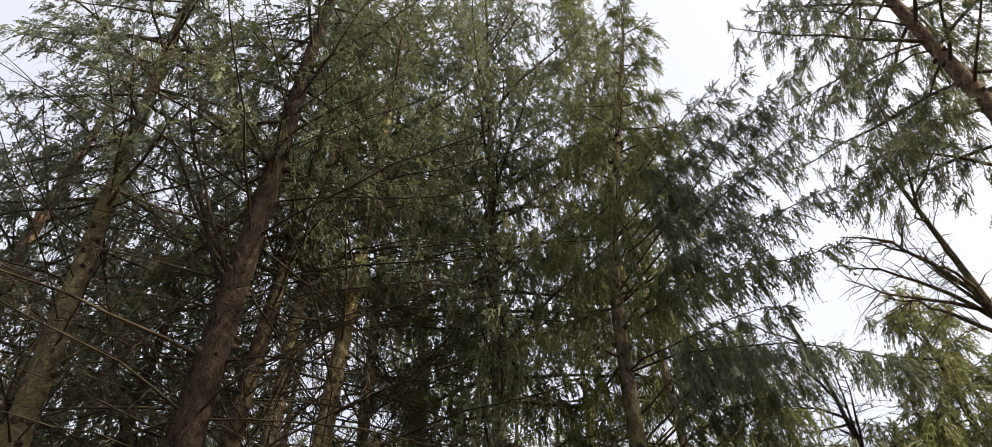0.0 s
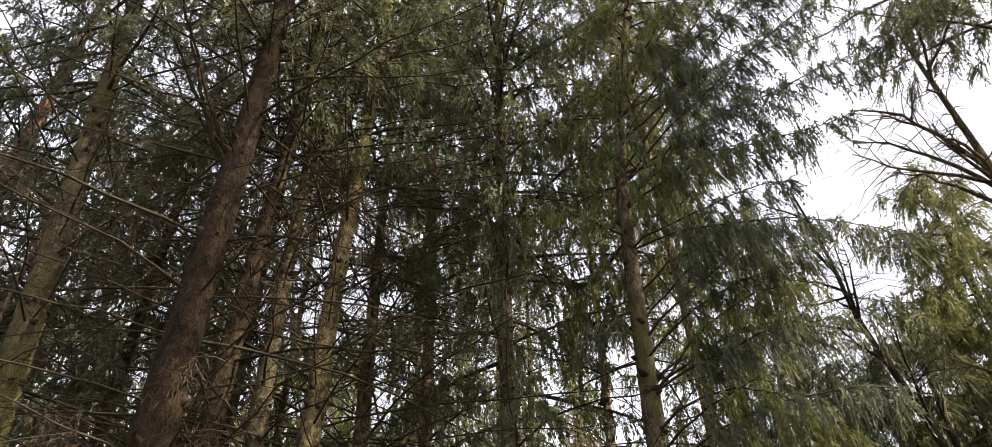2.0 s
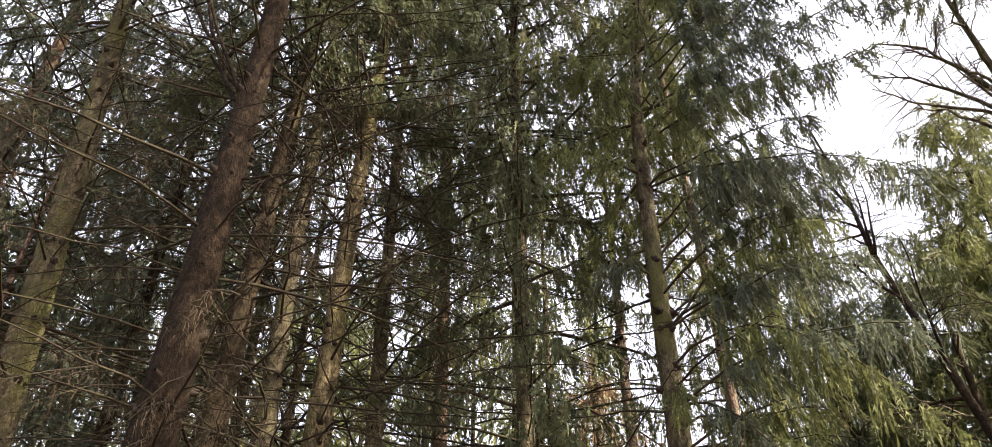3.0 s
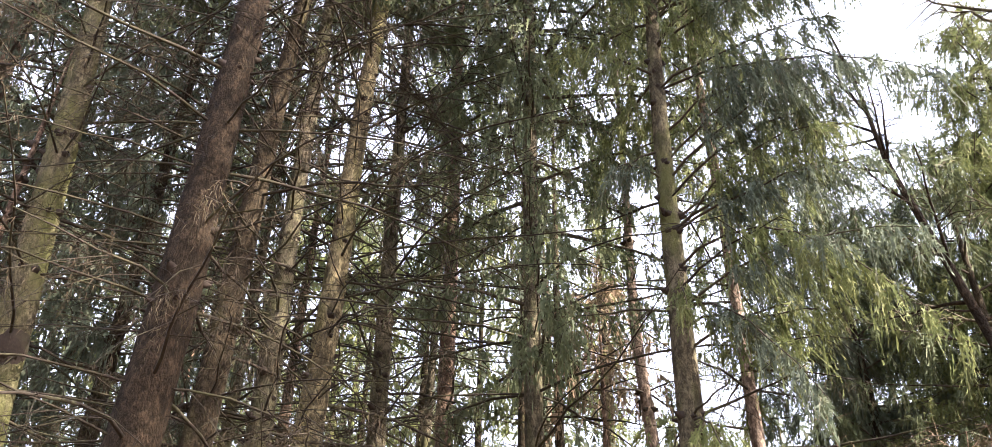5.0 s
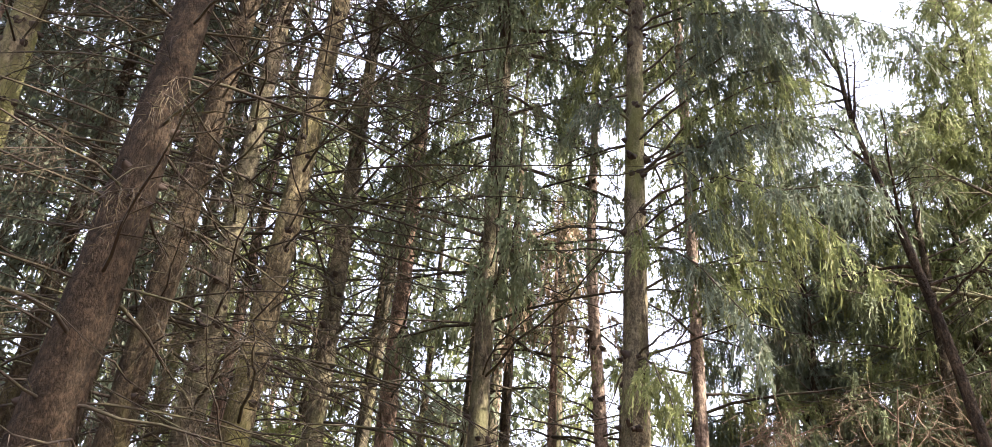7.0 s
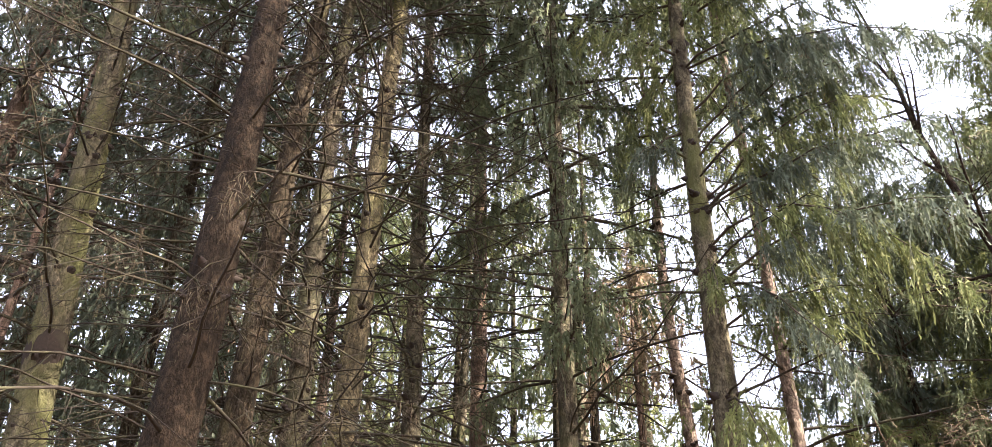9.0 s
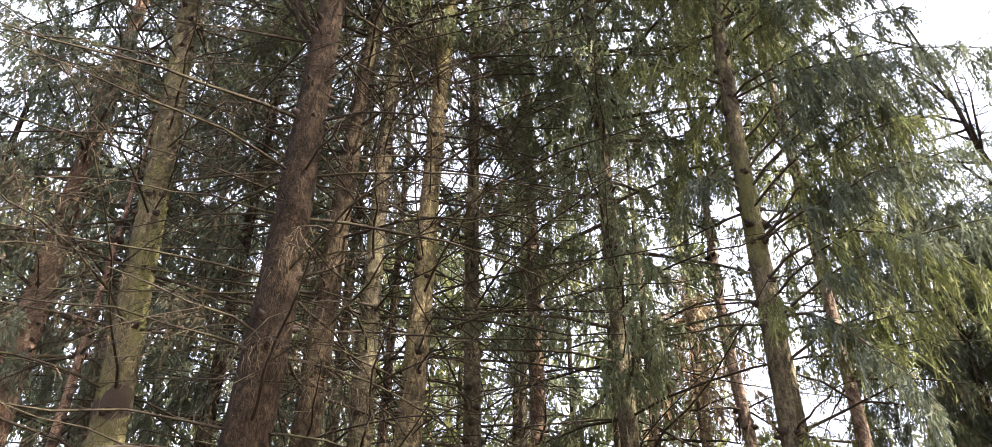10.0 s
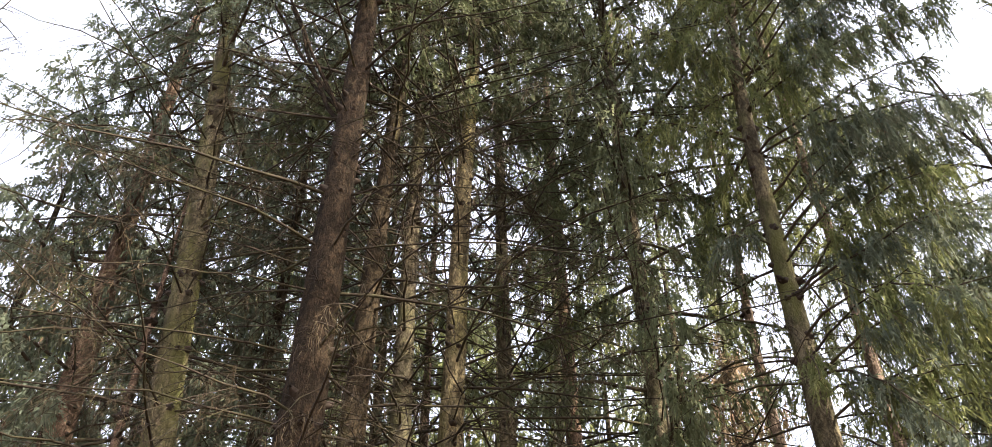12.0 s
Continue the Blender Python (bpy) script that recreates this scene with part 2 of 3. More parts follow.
def clothe(line, thick, wood, green, wood_slot, green_slot, fine=1.0, hang=1.0, bare=0.12, dense=1.0, spread2=1.0, crisp=False):
    """A live bough: side shoots both ways off the limb, hung with needle sprays, and tufts along its top."""
    near = fine >= 1
    teeth, gap, big = (5, 0.18, 1.0) if near else (4, 0.21, 1.12) if fine >= 0.6 else (3, 0.29, 1.85) if fine > 0.2 else (2, 0.7, 3.0)
    length = np.linalg.norm(np.diff(line, axis=0), axis=1).sum()
    n = len(line)
    wood.tubes(line[None], (thick * (1 - 0.85 * np.linspace(0, 1, n)))[None], 5 if near else 4, wood_slot)
    m = max(4, int(length / gap * dense))
    s = bare + (1 - bare) * (np.arange(m) + rng.uniform(0, 1, m)) / m
    p, t = along_line(line, s)
    flat = unit(np.cross(t, UP)) * np.where(np.arange(m) % 2, 1.0, -1.0)[:, None]
    way = unit(flat * rng.uniform(0.5, 1.0, (m, 1)) + t * rng.uniform(0.35, 0.9, (m, 1)) + UP * rng.uniform(-0.35, 0.12, (m, 1)))
    l2 = (0.12 + 0.24 * length * np.sin(np.pi * np.clip(0.18 + 0.78 * s, 0, 1))) * rng.uniform(0.55, 1.2, m) * spread2
    q = np.linspace(0, 1, 3)
    if near:
        sub = p[:, None] + way[:, None] * (l2[:, None] * q)[:, :, None] - UP * (0.5 * l2[:, None] * q ** 2)[:, :, None]
        wood.tubes(sub, np.outer(np.full(m, 0.0045), 1 - 0.7 * q), 3, wood_slot)
    # tassels that hang off the shoots: a bunch of sprays to a node
    k = np.maximum(1, (l2 / (0.15 * big) * dense + rng.uniform(0, 1, m)).astype(int))
    node = np.repeat(np.arange(m), k)
    w = len(node)
    node_u = rng.uniform(0.1, 1, w)
    node_aim = way[node] * rng.uniform(0.0, 0.45, (w, 1)) + t[node] * 0.15 + rng.normal(0, 0.15, (w, 3)) - UP * rng.uniform(0.45, 1.1, (w, 1)) * hang
    node_long = rng.uniform(0.14, 0.34, w) * (0.72 + 0.3 * hang) * big * np.where(rng.uniform(0, 1, w) < 0.15, 1.5, 1.0)

    def bunch(count, loose, wide_by, size, rows, ragged):
        each = np.repeat(np.arange(w), count)
        who = node[each]
        c = len(who)
        u = node_u[each]
        base = p[who] + way[who] * (l2[who] * u)[:, None] - UP * (0.5 * l2[who] * u ** 2)[:, None] + rng.normal(0, 0.032 * big, (c, 3))
        aim = unit(node_aim[each] + rng.normal(0, loose, (c, 3)))
        long = node_long[each] * rng.uniform(0.6, 1.15, c) * size
        green.feathers(base, aim, long, wide_by * big * rng.uniform(0.7, 1.25, c), rng.uniform(0.1, 0.5, c) * hang, rows, green_slot, ragged)

    if crisp:
        bunch(5, 0.2, 0.018, 0.9, 6, False)
        bunch(4, 0.3, 0.032, 1.1, 8, True)
    else:
        bunch(4 if fine >= 0.6 else 3, 0.17, 0.031, 1.0, teeth, False)
    # the shoots' own ends and tufts along the limb
    c = int(length / (0.12 * big) * dense) + 2
    u = np.append(rng.uniform(bare, 1, c - 2), (0.97, 1.0))
    b2, t2 = along_line(line, u)
    aim = unit(t2 * rng.uniform(0.4, 1.0, (c, 1)) + rng.normal(0, 0.45, (c, 3)) + UP * 0.12)
    base = np.concatenate([p + way * (l2 * 0.8)[:, None] - UP * (0.32 * l2)[:, None], b2])
    aim = np.concatenate([unit(way - UP * 0.45), aim])
    long = np.concatenate([rng.uniform(0.14, 0.3, m), rng.uniform(0.1, 0.24, c)]) * big
    green.feathers(base, aim, long, 0.17 * long, rng.uniform(0.2, 0.6, m + c), 5 if crisp else teeth, green_slot, crisp)


def dry_limb(p0, az, length, rise, sag, thick, sh, tw_sh, fluff=None, subs=10, line=None, bare=False):
    """A dead limb with crooked bare side twigs, some with a curtain of dry brown twigs."""
    if line is None:
        line = limb_line(p0, az, length, rise, sag, 26, 8, 0.05)
    sh.tubes(line[None], (thick * 1.25 * (1 - 0.8 * np.linspace(0, 1, 8)))[None], 5)
    m = subs
    s = rng.uniform(0.12, 0.98, m)
    p, t = along_line(line, s)
    flat = unit(np.cross(t, UP)) * np.where(rng.uniform(0, 1, m) < 0.5, 1, -1)[:, None]
    way = unit(flat * rng.uniform(0.3, 1, (m, 1)) + t * 0.7 + UP * rng.normal(-0.25, 0.3, (m, 1)))
    l2 = length * rng.uniform(0.08, 0.34, m) * (1.1 - 0.5 * s) * (1.6 if bare else 1.0)
    q = np.linspace(0, 1, 4)
    sub = p[:, None] + way[:, None] * (l2[:, None] * q)[:, :, None] - UP * (0.3 * l2[:, None] * q ** 2)[:, :, None]
    sub[:, 1:] += rng.normal(0, 0.012, (m, 3, 3))
    tw_sh.tubes(sub, np.outer(np.full(m, thick * 0.3 + 0.0012), 1 - 0.75 * q), 3)
    who = np.repeat(np.arange(m), 3 if m > 8 else 1)
    u = rng.uniform(0.2, 1, len(who))
    base = p[who] + way[who] * (l2[who] * u)[:, None] - UP * (0.3 * l2[who] * u ** 2)[:, None]
    down = unit(rng.normal(0, 0.55, (len(who), 3)) - UP * 0.5 + way[who] * 0.5)
    l3 = rng.uniform(0.06, 0.3, len(who))
    tw_sh.sprays(base, down, l3, 1, 0.24, 0.0035, 0, 0.3)
    if fluff is not None:
        who = np.repeat(np.arange(m), 9)
        u = rng.uniform(0.1, 1, len(who))
        base = p[who] + way[who] * (l2[who] * u)[:, None] - UP * (0.3 * l2[who] * u ** 2)[:, None]
        down = unit(-UP + rng.normal(0, 0.3, (len(who), 3)))
        fluff.sprays(base, down, rng.uniform(0.12, 0.45, len(who)), 5, 0.09, 0.0035, 1, 0.4)
    return line


# ---- trees ----
def spine(base, knots, height, step=0.25):
    """A trunk's middle line through its knots (height, offset x, offset y)."""
    z = np.arange(-0.15, height, step)
    k = np.array(knots)
    x, y = np.interp(z, k[:, 0], k[:, 1]), np.interp(z, k[:, 0], k[:, 2])
    w = np.ones(9) / 9
    x = np.convolve(np.pad(x, 4, "edge"), w, "valid")
    y = np.convolve(np.pad(y, 4, "edge"), w, "valid")
    return np.stack([base[0] + x, base[1] + y, z], axis=1)


def trunk_shape(line, radius, sides, stubs):
    """A trunk with an uneven skin, swollen knots and broken stubs."""
    sh = Shape()
    n = len(line)
    a = np.arange(sides) * 2 * np.pi / sides
    phase = rng.uniform(0, 6.28, 3)
    z = line[:, 2]
    lump = 1 + 0.05 * np.sin(2 * a[None] + phase[0] + 0.35 * z[:, None]) + 0.035 * np.sin(3 * a[None] + phase[1] - 0.8 * z[:, None]) + rng.normal(0, 0.018, (n, sides))
    r = (radius * (1 + 0.45 * np.exp(-np.maximum(z, 0) / 0.35)))[:, None] * lump
    verts = line[:, None] + np.stack([np.cos(a) * r, np.sin(a) * r, np.zeros_like(r)], axis=2)
    j, k = np.meshgrid(np.arange(n - 1), np.arange(sides), indexing="ij")
    k2 = (k + 1) % sides
    p = j * sides
    sh.add(verts, np.stack([p + k, p + k2, p + sides + k2, p + sides + k], axis=-1).reshape(-1, 4))
    if stubs:
        rings = rng.integers(4, int(n * 0.75), stubs // 5)
        i = np.clip(np.repeat(rings, 5) + rng.integers(0, 2, len(rings) * 5), 0, n - 1)
        stubs = len(i)
        b = rng.uniform(0, 6.28, stubs)
        out = np.stack([np.cos(b), np.sin(b), rng.uniform(-0.2, 0.35, stubs)], axis=1)
        q = np.array((0.75, 1.0, 1.3)) - 0.0
        long = radius[i] + rng.uniform(0.02, 0.08, stubs)
        pts = line[i][:, None] + out[:, None] * np.stack([radius[i] * 0.7, (radius[i] + long) / 2, long], axis=1)[:, :, None]
        sh.tubes(pts, np.outer(rng.uniform(0.01, 0.022, stubs), (3.4, 1.7, 0.7)), 5, 1)
    return sh


def spruce(x, y, dia, height, knots=((0, 0, 0), (30, 0, 0)), skin=BARK_GREY, needles=NEEDLE, dead=(2, 9), live=9, reach=2.4, per=4,
           hang=1.0, fine=1.0, dense=1.0, dead_gap=0.32, fluff=0.3, rise=5, sag=28, boughs=(), stems=(), label="", low=False, point=1.25, dry=1.35, wide=0.6, thin=0.8, shaggy=0, crisp=False):
    """A spruce: trunk, dead limbs below, live boughs with hanging needle twigs above.
    boughs: (start height, tip x, y, z, lift) for the ones that are told apart."""
    tree = tagged(new("spruce_tree"), label, "tree", "spruces of the wood")
    tree.location = (x, y, 0)
    line = spine((0, 0), knots, height, 0.25 if fine >= 0.6 else 0.5)
    gap = line[1, 2] - line[0, 2]
    line = np.vstack([line, line[-1] + (0, 0, 0.35)])
    z = line[:, 2]
    taper = np.clip(1 - z / (z[-1] + 0.01), 0.004, 1) ** 0.8
    r0 = dia / 2 / (1 - min(5, 0.3 * height) / height) ** 0.8
    part("trunk", trunk_shape(line, r0 * taper, 18 if fine >= 1 else 10, 90 if fine >= 1 else 0), (skin, STUB), tree)

    def at(h):
        i = int(np.clip((h + 0.15) / gap, 0, len(line) - 1))
        return line[i], r0 * taper[i]

    if shaggy:
        hung = Shape()
        i = rng.integers(6, int(len(line) * 0.62), shaggy)
        b = rng.uniform(0, 6.28, shaggy)
        out = np.stack([np.cos(b), np.sin(b), np.zeros(shaggy)], axis=1)
        long = rng.uniform(0.15, 0.6, shaggy)
        q = np.linspace(0, 1, 5)
        pts = line[i][:, None] + out[:, None] * ((r0 * taper[i])[:, None] * 0.9 + long[:, None] * 0.45 * np.sin(q * 2.2))[:, :, None] - UP * (long[:, None] * q ** 1.6)[:, :, None]
        pts[:, 1:] += rng.normal(0, 0.025, (shaggy, 4, 3))
        hung.tubes(pts, np.outer(rng.uniform(0.003, 0.006, shaggy), 1 - 0.6 * q), 3)
        tagged(part("twig_spray", hung, (STUB,), tree, "dry crooked twigs hanging down the trunk"), kind="stuff")
    turn = rng.uniform(0, 6.28)
    far, far_used = Shape(), False
    h, rung = dead[0], 0
    while h < dead[1]:
        p, r = at(h)
        turn += 2.4 + rng.normal(0, 0.3)
        wood, twigs = (far, far) if low else (Shape(), Shape())
        length = rng.uniform(0.6, 1.25) * reach * dry
        dry_limb(p, turn, length, rng.uniform(-8, 18), rng.uniform(15, 50), rng.uniform(0.008, 0.018) * (1 if fine >= 1 else 1.2), wood, twigs, twigs if rng.uniform() < fluff else None, 10 if fine >= 1 else 6)
        far_used = True
        if not low:
            tagged(part("twig_spray", twigs, (DEAD, NEEDLE_DEAD), part("dead_branch", wood, (DEAD,), tree)), kind="stuff")
        rung += 1
        h += dead_gap * (0.15 if rung % 4 else 3.4) * rng.uniform(0.7, 1.3)
    if low and far_used:
        tagged(part("dead_branch", far, (DEAD, NEEDLE_DEAD), tree), kind="stuff")
    h = live
    crown = Shape()
    while h < height - 0.25:
        p, r = at(h)
        turn += 2.4 + rng.normal(0, 0.35)
        left = (height - h) / (height - live + 0.01)
        length = reach * min(1.0, 0.1 + point * left ** (1 if point < 1.1 else 0.8)) * rng.uniform(0.7, 1.15)
        ln = limb_line(p, turn, length, rise + 38 * (1 - left) ** 2 + rng.normal(0, 5), sag * (0.35 + 0.65 * left), 30)
        if low:
            clothe(ln, 0.008 + 0.009 * length, crown, crown, 0, 1, fine, hang, 0.1, dense, wide, crisp)
        else:
            wood, green = Shape(), Shape()
            clothe(ln, 0.008 + 0.009 * length, wood, green, 0, 0, fine, hang, 0.14, dense, wide, crisp)
            tagged(part("needles", green, (needles,), part("branch", wood, (LIMB,), tree)), kind="stuff")
        h += (0.45 if low else 0.68) / per * rng.uniform(0.6, 1.4) * (1 + thin * max(0.0, 1 - (h - live) / 5))
    if low:
        top = line[-1] - UP * rng.uniform(0, 1.0, (60, 1))
        crown.feathers(top, unit(rng.normal(0, 0.5, (60, 3)) + UP * 0.35), rng.uniform(0.12, 0.3, 60), np.full(60, 0.035), np.full(60, 0.1), 4, 1)
        tagged(part("crown", crown, (LIMB, needles), tree), kind="stuff")
    for h0, bx, by, bz, lift, *tone in boughs:
        p, r = at(h0)
        ln = arch_line(p, np.array((bx - x, by - y, bz)), lift)
        wood, green = Shape(), Shape()
        clothe(ln, 0.019, wood, green, 0, 0, fine, hang * 0.95, 0.25, dense * 0.85, 0.4, True)
        tagged(part("needles", green, (tone[0] if tone else needles,), part("branch", wood, (LIMB,), tree)), kind="stuff")
    for h0, az, length, lean, thick in stems:
        p, r = at(h0)
        ln = limb_line(p, radians(az), length, 90 - lean - 18, -18, 0, 9, 0.03)
        wood = Shape()
        wood.tubes(ln[None], (thick * (1 - 0.75 * np.linspace(0, 1, 9)))[None], 8)
        part("stem", wood, (skin,), tree, "steep side stem of a forked trunk")
    return tree


def bare_tree(x, y, line, thick, material, label, name="bare_tree", limbs=14, reach=1.6, climb=40, category="tree", group="", arms=()):
    """A leafless broadleaved tree: a crooked stem with forking limbs and fine twigs."""
    tree = tagged(new(name), label, category, group)
    tree.location = (x, y, 0)
    ln = np.array(line, float)
    s = np.linspace(0, 1, 24)
    fine_line, _ = along_line(ln, s)
    for i in range(2):
        fine_line[1:-1] = (fine_line[:-2] + 2 * fine_line[1:-1] + fine_line[2:]) / 4
    sh = Shape()
    sh.tubes(fine_line[None], (thick * (1 - 0.82 * s))[None], 12)
    part("trunk", sh, (material,), tree)
    for z0, ax, ay, az, lift in arms:
        p, _ = along_line(fine_line, np.array([z0 / ln[-1, 2]]))
        sh, tw = Shape(), Shape()
        reach_line = arch_line(p[0], np.array((ax - x, ay - y, az)), lift)
        dry_limb(None, 0, np.linalg.norm(reach_line[-1] - reach_line[0]), 0, 0, thick * 0.22, sh, tw, None, 16, reach_line, True)
        tagged(part("twig_spray", tw, (material,), part("branch", sh, (material,), tree)), kind="stuff")
    for i in range(limbs):
        u = rng.uniform(0.3, 0.98)
        p, _ = along_line(fine_line, np.array([u]))
        sh, tw = Shape(), Shape()
        length = reach * rng.uniform(0.5, 1.1) * (1.15 - 0.6 * u)
        dry_limb(p[0], rng.uniform(0, 6.28), length, rng.uniform(climb - 25, climb + 25), rng.uniform(-20, 30), thick * 0.24 * (1.2 - 0.7 * u) + 0.003, sh, tw, None, 13, None, True)
        tagged(part("twig_spray", tw, (material,), part("branch", sh, (material,), tree)), kind="stuff")
    return tree


# ---- ground ----
def make_ground():
    sh = Shape()
    ring = np.concatenate([np.linspace(0, 40, 41), np.geomspace(44, 3000, 22)])
    a = np.linspace(0, 2 * np.pi, 73)[:-1]
    r, b = np.meshgrid(ring, a, indexing="ij")
    x, y = r * np.sin(b), r * np.cos(b)
    z = 0.06 * np.sin(1.3 * x) * np.cos(1.1 * y) * (r < 40) - 0.03
    j, k = np.meshgrid(np.arange(len(ring) - 1), np.arange(72), indexing="ij")
    p = j * 72
    k2 = (k + 1) % 72
    sh.add(np.stack([x, y, z], axis=2), np.stack([p + k, p + 72 + k, p + 72 + k2, p + k2], axis=-1).reshape(-1, 4))
    ob = new("ground", sh.mesh("ground", forest_floor()))
    tagged(ob, "brown forest floor of needles and moss under spruces", "ground", kind="structure")


make_ground()

# ---- the near spruces ----
mossy = spruce(-4.72, 8.03, 0.36, 24, ((0, 0, 0), (5.8, -0.38, -0.24), (9.3, -0.59, -0.38), (13, -0.86, -0.56), (17.6, -1.17, -0.76), (24, -1.3, -0.8)), BARK_GREEN, NEEDLE_HAZY,
       dead=(2, 13.5), live=11.5, reach=2.9, per=4.6, dead_gap=0.18, shaggy=60, label="tall spruce with a mossy yellow-green trunk and dead lower branches")
scar = Shape()
scar_z = np.linspace(5.02, 5.42, 7)
scar.tubes(np.stack([np.full(7, -0.345), np.full(7, -0.215), scar_z], axis=1)[None], (0.172 + 0.022 * np.sin(np.linspace(0, np.pi, 7)))[None], 18)
part("bark_scar", scar, (STUB,), mossy, "dark swollen scar round the trunk")
spruce(-3.04, 6.53, 0.40, 23, ((0, 0, 0), (3.1, 0, 0), (5, 0.09, 0.04), (9.6, 0.13, 0.06), (14.6, 0.14, 0.06), (23, 0.3, 0.1)), BARK_DARK, NEEDLE,
       dead=(2, 13), live=11, reach=2.4, per=3.9, dense=1.2, dead_gap=0.17, fluff=0.35, shaggy=110, stems=((9.0, -75, 5.5, 9, 0.034), (9.1, -100, 5.5, 15, 0.028), (9.2, -60, 5, 20, 0.026), (9.3, -30, 5, 4, 0.04), (9.0, -125, 5, 11, 0.026)),
       label="thick red-brown spruce with a forked trunk and dry twigs")
spruce(-3.17, 8.0, 0.28, 21, ((0, 0, 0), (4.9, 0.15, 0.06), (8.4, 0.19, 0.07), (11.9, 0.33, 0.12), (21, 0.4, 0.1)), BARK_BROWN, NEEDLE,
       dead=(2, 13), live=11, reach=2.2, per=3.2, dense=1.2, dead_gap=0.14, fluff=0.28, dry=1.5, shaggy=70, label="brown spruce with a straight trunk and dry twigs")
spruce(-2.52, 8.64, 0.26, 21, ((0, -0.06, 0), (4.8, -0.1, 0), (7.8, -0.17, 0), (21, -0.2, 0)), BARK_GREY, NEEDLE,
       dead=(2, 12), live=11.5, reach=2.2, per=3.1, dense=1.2, dead_gap=0.14, fluff=0.25, dry=1.5, label="grey-brown spruce with thin dead branches")
spruce(-2.26, 8.71, 0.30, 25, ((0, 0.05, 0), (4.6, 0.13, 0), (6.7, 0.2, 0), (9.1, 0.22, 0), (12.2, 0.36, 0), (22, 0.5, 0)), BARK_SUNLIT, NEEDLE,
       dead=(2, 12.5), live=11.5, reach=2.3, per=3.3, dense=1.2, dead_gap=0.12, fluff=0.2, dry=1.55, shaggy=60, label="pale spruce trunk lit by the sun, with many dead branches")
spruce(-1.65, 10.88, 0.25, 26, ((0, -0.02, 0), (5.9, -0.09, 0), (8.2, -0.17, 0), (11.5, -0.2, 0), (21, -0.3, 0)), BARK_GREY, NEEDLE,
       dead=(2, 11), live=10.8, reach=2.3, dead_gap=0.12, fluff=0.2, dense=1.2, per=2.9, dry=1.45, label="slender grey spruce with a net of dead branches")
spruce(0.36, 10.19, 0.25, 27, ((0, 0, 0), (5.3, -0.05, 0), (11.3, -0.1, 0), (21, -0.1, 0)), BARK_GREY, NEEDLE,
       dead=(2.5, 8), live=6.2, reach=3.0, per=5.2, hang=1.6, dense=1.1, wide=0.64, point=1.9, thin=2.4, dead_gap=0.2, fluff=0.35, label="grey spruce hung with dark green needle curtains")
# the wide boughs of the green-tinged spruce: start height, tip x, y, z, lift, tone
LOWER_BOUGHS = ((5.0, 1.9, 7.1, 3.9, 0.20, NEEDLE_SUNLIT), (5.6, 3.4, 7.5, 5.7, 0.20, NEEDLE_SUNLIT), (5.9, 2.6, 7.5, 5.3, 0.25, NEEDLE_SUNLIT), (6.2, 2.7, 6.9, 4.5, 0.40, NEEDLE_HAZY), (6.2, 3.4, 5.9, 5.6, 0.30, NEEDLE_HAZY), (6.4, 1.7, 7.4, 5.6, 0.15, NEEDLE_SUNLIT), (6.7, 3.5, 6.1, 4.8, 0.75, NEEDLE_SUNLIT), (7.1, 3.6, 6.9, 7.1, 0.30, NEEDLE), (7.1, 3.5, 6.1, 6.6, 0.20, NEEDLE_HAZY), (7.2, 3.3, 6.5, 7.2, 0.40, NEEDLE_SUNLIT), (7.4, 2.8, 7.5, 7.1, 0.15, NEEDLE_HAZY), (7.7, 3.7, 6.8, 7.8, 0.35, NEEDLE), (8.0, 3.4, 6.7, 7.9, 0.40, NEEDLE_HAZY), (8.0, 1.1, 7.9, 7.6, 0.20, NEEDLE_HAZY),)
UPPER_BOUGHS = ((8.2, 3.0, 7.4, 8.6, 0.25, NEEDLE_HAZY), (8.5, 0.9, 8.2, 7.3, 0.20, NEEDLE), (8.8, 3.4, 7.2, 8.6, 0.30, NEEDLE_HAZY), (9.5, 3.7, 5.5, 7.0, 0.35, NEEDLE_HAZY), (9.5, 3.2, 6.1, 8.3, 0.20, NEEDLE), (10.2, 3.6, 5.3, 8.4, 0.25, NEEDLE), (10.2, 3.2, 6.1, 10.0, 0.20, NEEDLE_HAZY), (10.6, 4.0, 5.3, 10.7, 0.25, NEEDLE_HAZY), (10.6, 3.9, 5.2, 9.3, 0.25, NEEDLE_HAZY), (11.0, 4.2, 5.4, 12.3, 0.20, NEEDLE_HAZY), (11.5, 3.9, 5.9, 13.2, 0.20, NEEDLE), (11.6, 3.7, 5.7, 10.7, 0.20, NEEDLE_HAZY), (12.3, 4.0, 5.8, 12.2, 0.20, NEEDLE_HAZY), (12.6, 3.6, 6.3, 13.5, 0.20, NEEDLE_HAZY),)
spruce(1.24, 8.53, 0.27, 20.6, ((0, 0.57, -0.12), (4, 0.6, -0.13), (8, 0.63, -0.14), (11.2, 0.69, -0.15), (14.3, 1.15, -0.3), (18.7, 1.85, -0.55), (21, 2.05, -0.6)), BARK_GREEN, NEEDLE_SUNLIT,
       crisp=True, dead=(2.5, 8), live=9.6, reach=1.8, per=4.6, hang=1.5, dense=1.25, wide=0.6, point=1.1, thin=1.4, dead_gap=0.3, fluff=0.1, dry=0.8,
       boughs=LOWER_BOUGHS + UPPER_BOUGHS,
       label="spruce with a green-tinged trunk and wide drooping boughs")
